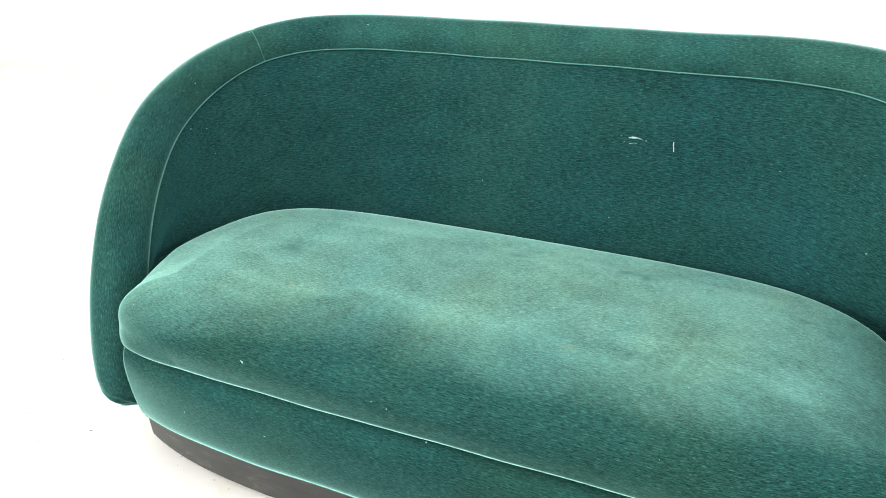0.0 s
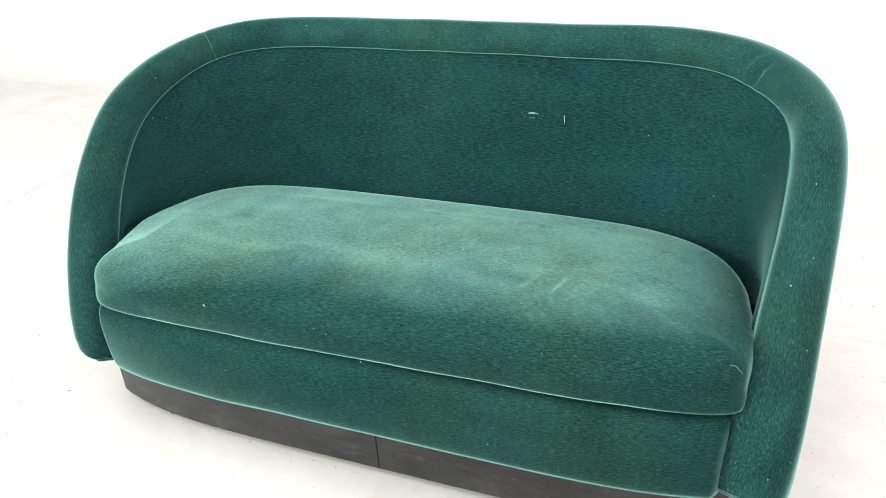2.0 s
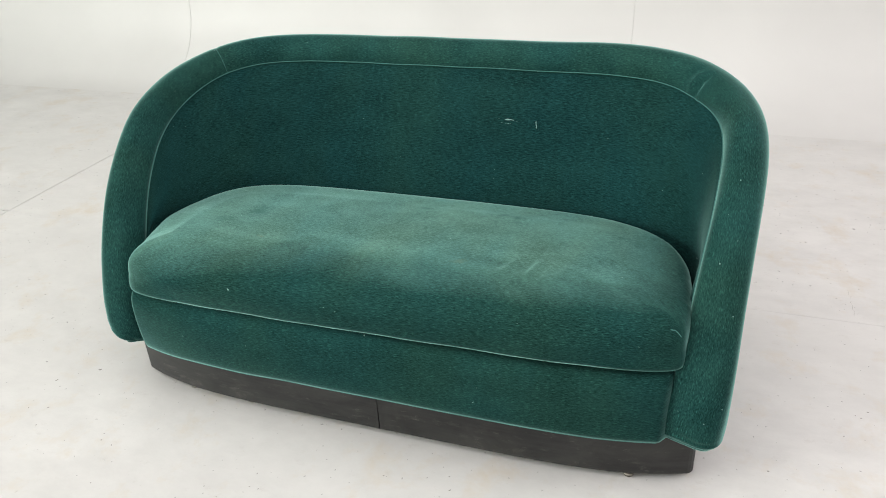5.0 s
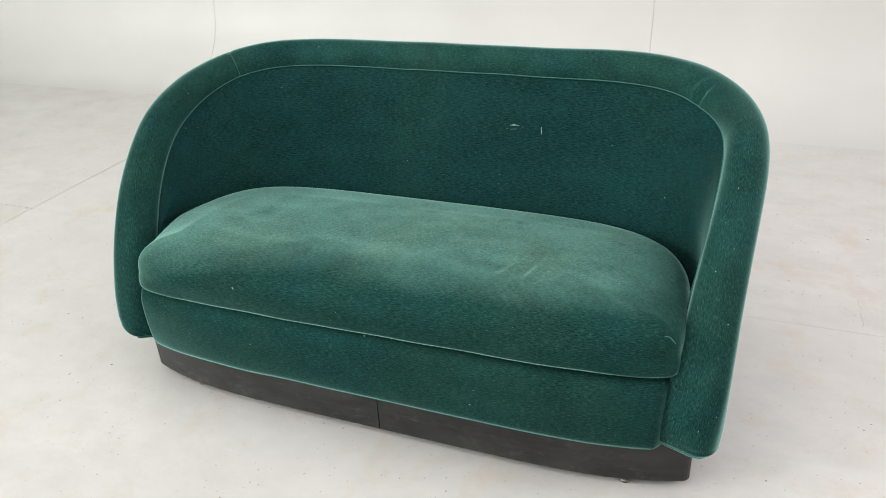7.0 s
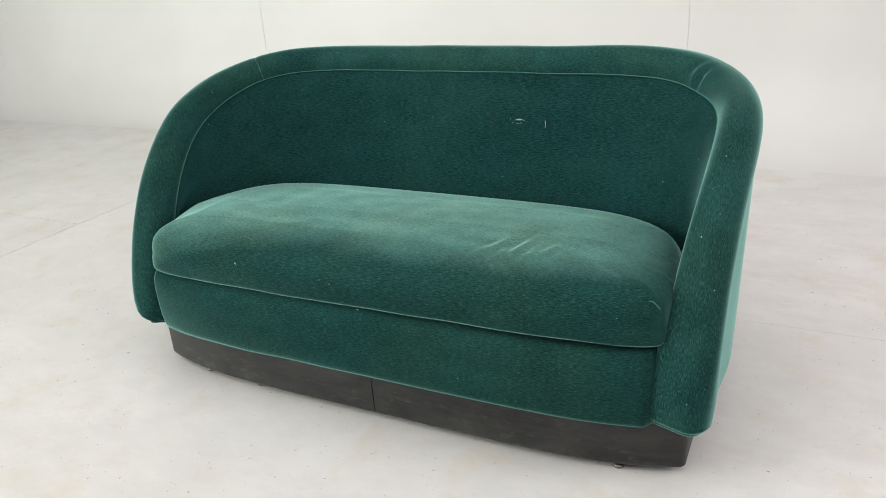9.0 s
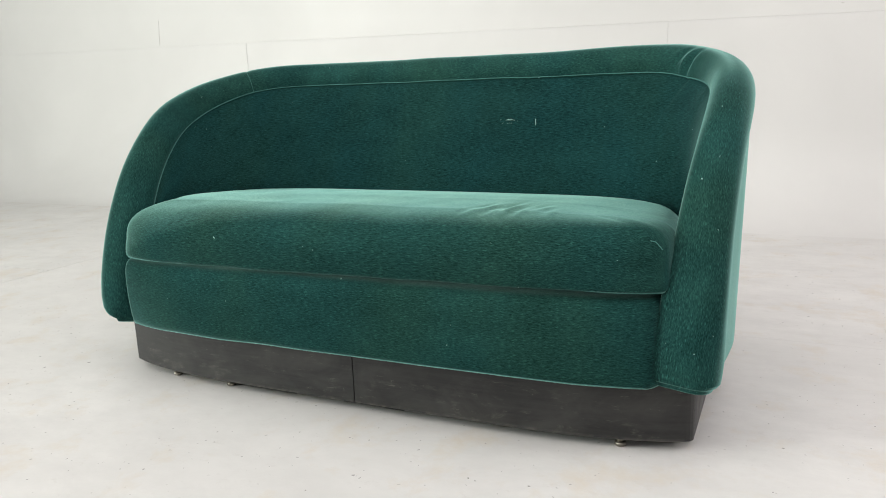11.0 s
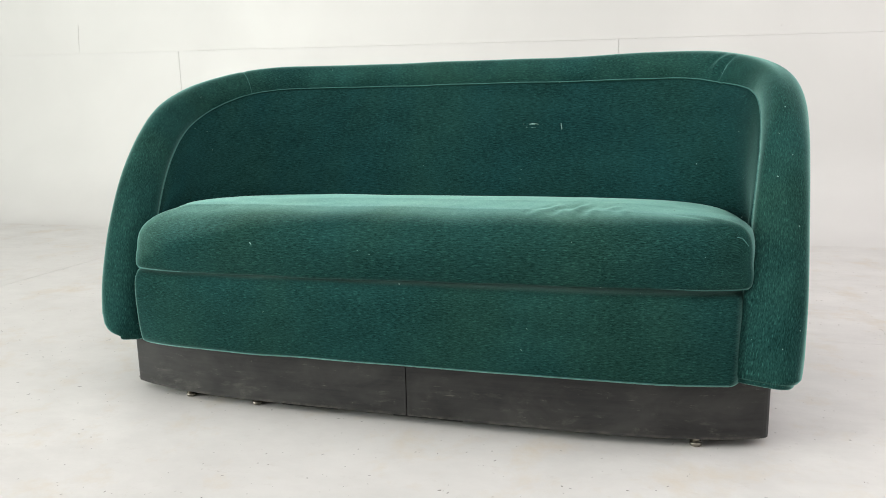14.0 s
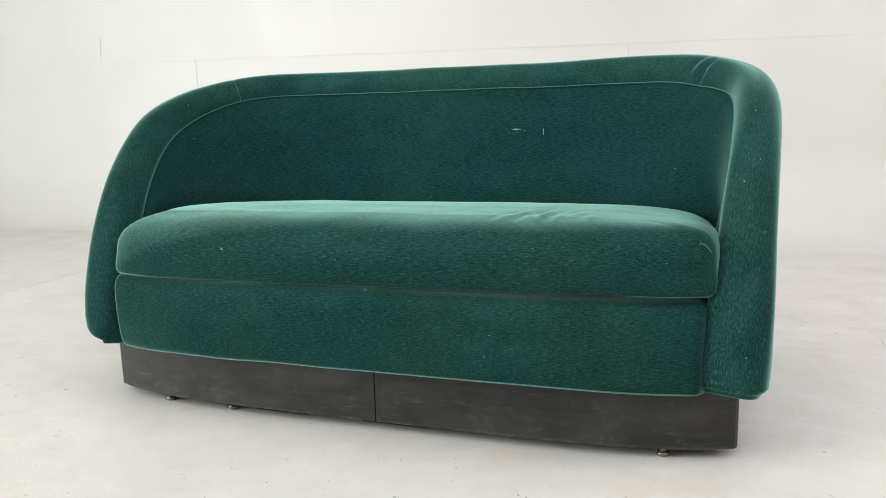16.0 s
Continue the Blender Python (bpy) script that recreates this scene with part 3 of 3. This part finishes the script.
ring[:, 1] += 0.019 * np.clip((ring[:, 0] - 0.40) / 0.24, 0, 1) ** 1.5 * np.clip((0.10 - ring[:, 1]) / 0.08, 0, 1)
tangent = np.roll(ring, -1, 0) - np.roll(ring, 1, 0)
inward = np.stack([tangent[:, 1], -tangent[:, 0]], 1)
inward /= np.linalg.norm(inward, axis=1)[:, None]
FRONT_EDGE = even(spline([(0.034, 0.318), (0.016, 0.3160), (0.0105, 0.3175), (0.008, 0.331), (0.002, 0.356), (0.0, 0.378), (0.004, 0.399), (0.015, 0.420), (0.036, 0.438), (0.07, 0.451), (0.12, 0.457)], 5), 34)
SIDE_EDGE = even(spline([(0.024, 0.318), (0.012, 0.3165), (0.008, 0.319), (0.003, 0.334), (0.0, 0.352), (0.0, 0.372), (0.004, 0.393), (0.014, 0.412), (0.034, 0.430), (0.068, 0.445), (0.12, 0.455)], 5), 34)
FLANK_EDGE = even(spline([(0.024, 0.318), (0.010, 0.3165), (0.004, 0.320), (0.0, 0.338), (0.0, 0.365), (0.0, 0.390), (0.002, 0.408), (0.008, 0.426), (0.022, 0.441), (0.056, 0.451), (0.12, 0.456)], 5), 34)
BACK_EDGE = even(spline([(0.030, 0.318), (0.018, 0.3175), (0.010, 0.321), (0.003, 0.336), (0.0, 0.36), (0.0, 0.396), (0.001, 0.419), (0.005, 0.433), (0.014, 0.4395), (0.045, 0.442), (0.09, 0.444)], 5), 34)
ridges = [(0.270, 0.070, 1.20, 0.028, 0.35), (0.297, 0.112, 1.25, 0.030, 0.5), (0.324, 0.085, 1.28, 0.036, 0.6), (0.348, 0.106, 1.33, 0.044, 1.0), (0.380, 0.084, 1.42, 0.034, 0.5), (0.413, 0.118, 1.20, 0.034, 0.4), (0.440, 0.088, 1.45, 0.028, 0.3), (0.634, 0.010, 2.25, 0.022, 1.1)]


def seat_dome(x, y):
    z = 0.452 + 0.008 * max(0.0, 1 - (x / 0.66) ** 2) * max(0.0, math.sin(math.pi * min(1, max(0, (y + 0.06) / 0.52))))
    z -= 0.013 * max(0, (y - 0.2) / 0.22)
    z -= 0.016 * corner(x, y)
    z -= 0.040 * math.exp(-((x - 0.68) / 0.050) ** 2) * float(np.clip((y - 0.07) / 0.10, 0, 1)) * float(np.clip((0.44 - y) / 0.09, 0, 1))
    return z + wobble((x, y, 0.2), 5, 0.004) + wobble((x, y, 3.2), 14, 0.0012)


def creased(x, y):
    """Wrinkles in the slack velvet."""
    z = 0.0
    for cx, cy, turn, size, high in ridges:
        dx, dy = x - cx, y - cy
        u = dx * math.cos(turn) + dy * math.sin(turn)
        w = -dx * math.sin(turn) + dy * math.cos(turn)
        z += 0.0040 * high * (math.exp(-(u / size) ** 2 - (w / 0.010) ** 2) - math.exp(-(u / size) ** 2 - ((w - 0.016) / 0.010) ** 2))
    return z


verts, uvs = [], []
EL = np.r_[0, np.cumsum(np.linalg.norm(np.diff(FRONT_EDGE, axis=0), axis=1))]
DEEP = np.zeros(C)
SPINE = np.array([(0.42 * (1 - 2 * (c / 360 if c <= 360 else (C - c) / 360)), 0.19) for c in range(C)])
toward = SPINE - ring
toward /= np.linalg.norm(toward, axis=1)[:, None]
inset = toward / np.maximum(0.75, (toward * inward).sum(1))[:, None]
for e in range(len(FRONT_EDGE)):
    for c in range(C):
        x, y = ring[c]
        back = float(np.clip((y - 0.22) / 0.17, 0, 1))
        back = back * back * (3 - 2 * back)
        side = float(np.clip((abs(x) - 0.50) / 0.14, 0, 1)) * (1 - back)
        deep = 1.0 if x > 0 else float(np.clip((y - 0.05) / 0.12, 0, 1))
        prof = [FRONT_EDGE[k] * (1 - back - side) + (SIDE_EDGE[k] * (1 - deep) + FLANK_EDGE[k] * deep) * side + BACK_EDGE[k] * back for k in (e, -1)]
        (d, z), (DEEP[c], z_end) = prof
        d -= (0.012 if x < 0 else 0.006) * side * float(np.clip((0.365 - z) / 0.04, 0, 1))
        px, py = ring[c] + inset[c] * d
        z += (wobble((px, py, 9.1), 7, 0.004) + 0.0085 * math.exp(-((px - 0.44) / 0.24) ** 2) + 0.002 * float(np.clip((px - 0.42) / 0.2, 0, 1)) + 0.0045 * math.exp(-((px - 0.08) / 0.26) ** 2)) * max(0, 1 - e / 12)
        k = max(0.0, (z - 0.40) / (z_end - 0.40)) * d / DEEP[c]
        verts.append((px, py, z + k * (seat_dome(px, py) - z_end) + creased(px, py) * float(np.clip((z - 0.385) / 0.04, 0, 1))))
        o = ring[c] + inset[c] * DEEP[c] - inward[c] * (EL[-1] - EL[e])
        uvs.append((o[0] + 21, o[1]))
STEPS = 46
for st in range(1, STEPS + 1):
    for c in range(C if st < STEPS else 361):
        p, mid = ring[c] + inset[c] * DEEP[c], SPINE[c]
        q = p + (mid - p) * (st / STEPS)
        verts.append((q[0], q[1], seat_dome(q[0], q[1]) + creased(q[0], q[1])))
        uvs.append((q[0] + 21, q[1]))
rows = len(FRONT_EDGE) + STEPS - 1
faces = [f[::-1] for f in grid_faces(rows, C, True)]
base, spine = (rows - 1) * C, rows * C
for c in range(C):
    k = (c + 1) % C
    m, n = (v if v <= 360 else C - v for v in (c, k))
    faces.append((base + k, base + c, spine + m, spine + n))
SEAT_VERTS = np.array(verts)
cushion = mesh_part("seat_cushion", verts, faces, VELVET_SEAT, sofa, "worn green velvet seat cushion, creased, its top painted as lit", uvs)


# pale cords paint the sheen caught by the lower edges of cushion and rail
bead("lit_edge_cord", [Vector(SEAT_VERTS[2 * C + c]) for c in range(361)], 0.0011, SEAM, sofa)
bead("lit_edge_cord", [RAIL_VERTS[k * len(RAIL) + 7] + np.array((0, -0.0002, -0.0002)) for k in range(8, len(XS) - 8)], 0.0007, SEAM, sofa)

# plinth: a front in two boards, two sides and a back
def plinth_front(x):
    return 0.058 * (abs(x) / 0.716) ** 5


def bowed_board(x0, x1):
    verts, n = [], 144
    ring8 = [(0.0, 0.022), (0.0, 0.142), (0.018, 0.142), (0.018, 0.020), (0.002, 0.020)]
    for i in range(n + 1):
        x = x0 + (x1 - x0) * i / n
        if abs(x) > 0.7:
            x = math.copysign(0.7 + 0.0195 * math.sin((abs(x) - 0.7) / 0.02 * math.pi / 2), x)
        turn = max(0.0, abs(x) - 0.7075)
        for dy, z in ring8:
            verts.append((x, plinth_front(x) + (dy if dy > 0.01 else dy + 0.012 - math.sqrt(max(0.0, 0.000144 - turn * turn))), z))
    faces = grid_faces(n + 1, 5, True) + [(4, 3, 2, 1, 0), tuple(n * 5 + j for j in range(5))]
    return mesh_part("plinth_board", verts, faces, PLINTH, sofa, "black-stained scuffed plinth board", smooth=False)


bowed_board(-0.720, -0.0012)
bowed_board(0.0012, 0.720)
part("plinth_side", box_bm(0.702, 0.7195, 0.0785, 0.68, 0.02, 0.142, 0.001), PLINTH, sofa)
part("plinth_side", box_bm(-0.7195, -0.702, 0.0785, 0.68, 0.02, 0.142, 0.001), PLINTH, sofa)
part("plinth_back", box_bm(-0.699, 0.699, 0.662, 0.68, 0.02, 0.142, 0.001), PLINTH, sofa)
part("corner_block", box_bm(-0.02, 0.02, 0.019, 0.05, 0.03, 0.141), FELT, sofa)


def glide(x, y):
    bm = bmesh.new()
    for z0, z1, r0, r1 in ((0.0, 0.003, 0.009, 0.012), (0.003, 0.009, 0.012, 0.011), (0.009, 0.024, 0.008, 0.008)):
        bmesh.ops.create_cone(bm, cap_ends=True, segments=20, radius1=r0, radius2=r1, depth=z1 - z0, matrix=Matrix.Translation((x, y, (z0 + z1) / 2)))
    return part("glide", bm, STEEL, sofa, "small steel levelling glide", True)


for x, y in ((0.585, 0.040), (-0.557, 0.040), (0.585, 0.64), (-0.557, 0.64), (-0.375, 0.030)):
    glide(x, y)
part("felt_strip", box_bm(-0.30, -0.165, 0.008, 0.03, 0.015, 0.0199), FELT, sofa)
part("felt_strip", box_bm(-0.035, 0.12, 0.008, 0.03, 0.015, 0.0199), FELT, sofa)


# lint caught on the pile
def flake(bm, place, cloud, size, stretch, turn):
    p = cloud[np.argmin(((cloud - np.array(place)) ** 2).sum(1))]
    toward = (Vector((0.5, -1.2, 1.0)) - Vector(p)).normalized()
    side = toward.cross(Vector((0, 0, 1))).normalized()
    up = side.cross(toward)
    o = Vector(p) + toward * 0.0022
    a, b = side * math.cos(turn) + up * math.sin(turn), up * math.cos(turn) - side * math.sin(turn)
    ringv = [bm.verts.new(o + a * (size * stretch * math.cos(t) * random.uniform(0.7, 1.1)) + b * (size * math.sin(t) * random.uniform(0.6, 1.1)) + toward * random.uniform(0, 0.0008)) for t in np.linspace(0, 2 * math.pi, 7)[:6]]
    tip = bm.verts.new(o + toward * 0.0016)
    for i in range(6):
        bm.faces.new((ringv[i], ringv[(i + 1) % 6], tip))


bm = bmesh.new()
flake(bm, (0.171, 0.584, 0.605), PANEL_VERTS, 0.0026, 2.6, 0.1)
flake(bm, (0.180, 0.584, 0.606), PANEL_VERTS, 0.0009, 9.0, 0.3)
flake(bm, (0.166, 0.584, 0.605), PANEL_VERTS, 0.0014, 5.5, -0.2)
flake(bm, (0.230, 0.672, 0.705), PANEL_VERTS, 0.0016, 1.6, 0.3)
flake(bm, (-0.004, -0.017, 0.299), RAIL_VERTS, 0.0016, 1.3, 0.2)
flake(bm, (-0.326, -0.037, 0.393), SEAT_VERTS, 0.0013, 2.6, 1.1)
for cloud, count in ((PANEL_VERTS, 26), (RAIL_VERTS, 10), (SEAT_VERTS, 16)):
    for _ in range(count):
        flake(bm, cloud[random.randrange(len(cloud))], cloud, random.uniform(0.0005, 0.0009), random.uniform(1, 2), random.uniform(0, 3))
ROLL_CLOUD = np.array([roll_point(i, a) for i in range(0, N, 4) for a in np.linspace(0.5, 2.6, 9)])
flake(bm, (0.718, 0.125, 0.524), ROLL_CLOUD, 0.0015, 1.3, 0.4)
for _ in range(18):
    flake(bm, ROLL_CLOUD[random.randrange(len(ROLL_CLOUD))], ROLL_CLOUD, random.uniform(0.0006, 0.0012), random.uniform(1, 2), random.uniform(0, 3))
lint = part("lint", bm, LINT, sofa, "specks of white lint")
lint["kind"] = "stuff"
at = PANEL_VERTS[np.argmin(((PANEL_VERTS - np.array((0.247, 0.578, 0.604))) ** 2).sum(1))] + np.array((0, -0.002, 0.0016))
bead("thread", [at + np.array(d) for d in ((-0.001, 0.006, 0.009), (-0.0005, 0.003, 0.004), (0.001, 0.0, 0.0), (0.002, -0.004, -0.006))], 0.0008, LINT, sofa, "loose white thread")
for dx, dz, length, lean in ((-0.008, 0.0012, 0.018, 0.22), (0.004, -0.0006, 0.020, 0.12), (0.016, 0.0022, 0.020, 0.30)):
    line = []
    for k in range(6):
        q = (0.171 + dx + length * (k / 5 - 0.5), 0.584, 0.605 + dz + lean * length * (k / 5 - 0.5) + random.uniform(-0.0006, 0.0006))
        line.append(PANEL_VERTS[np.argmin(((PANEL_VERTS - np.array(q)) ** 2).sum(1))] * (0, 1, 0) + np.array((q[0], -0.002, q[2])))
    bead("lint_strand", line, 0.00032, LINT, sofa, "thin white strand of lint")

# a pinched tuck at the cushion's front corner, its highlight painted as a pale cord
TUCK = [SEAT_VERTS[np.argmin(((SEAT_VERTS - np.array(q)) ** 2).sum(1))] + np.array((0.0, -0.0010, 0.0008)) for q in ((0.646, -0.001, 0.430), (0.651, 0.001, 0.425), (0.656, 0.003, 0.420), (0.661, 0.006, 0.414), (0.665, 0.009, 0.409))]
bead("tuck", even(np.array(TUCK), 14), 0.0009, SEAM, sofa, "small pinched tuck at the cushion corner")
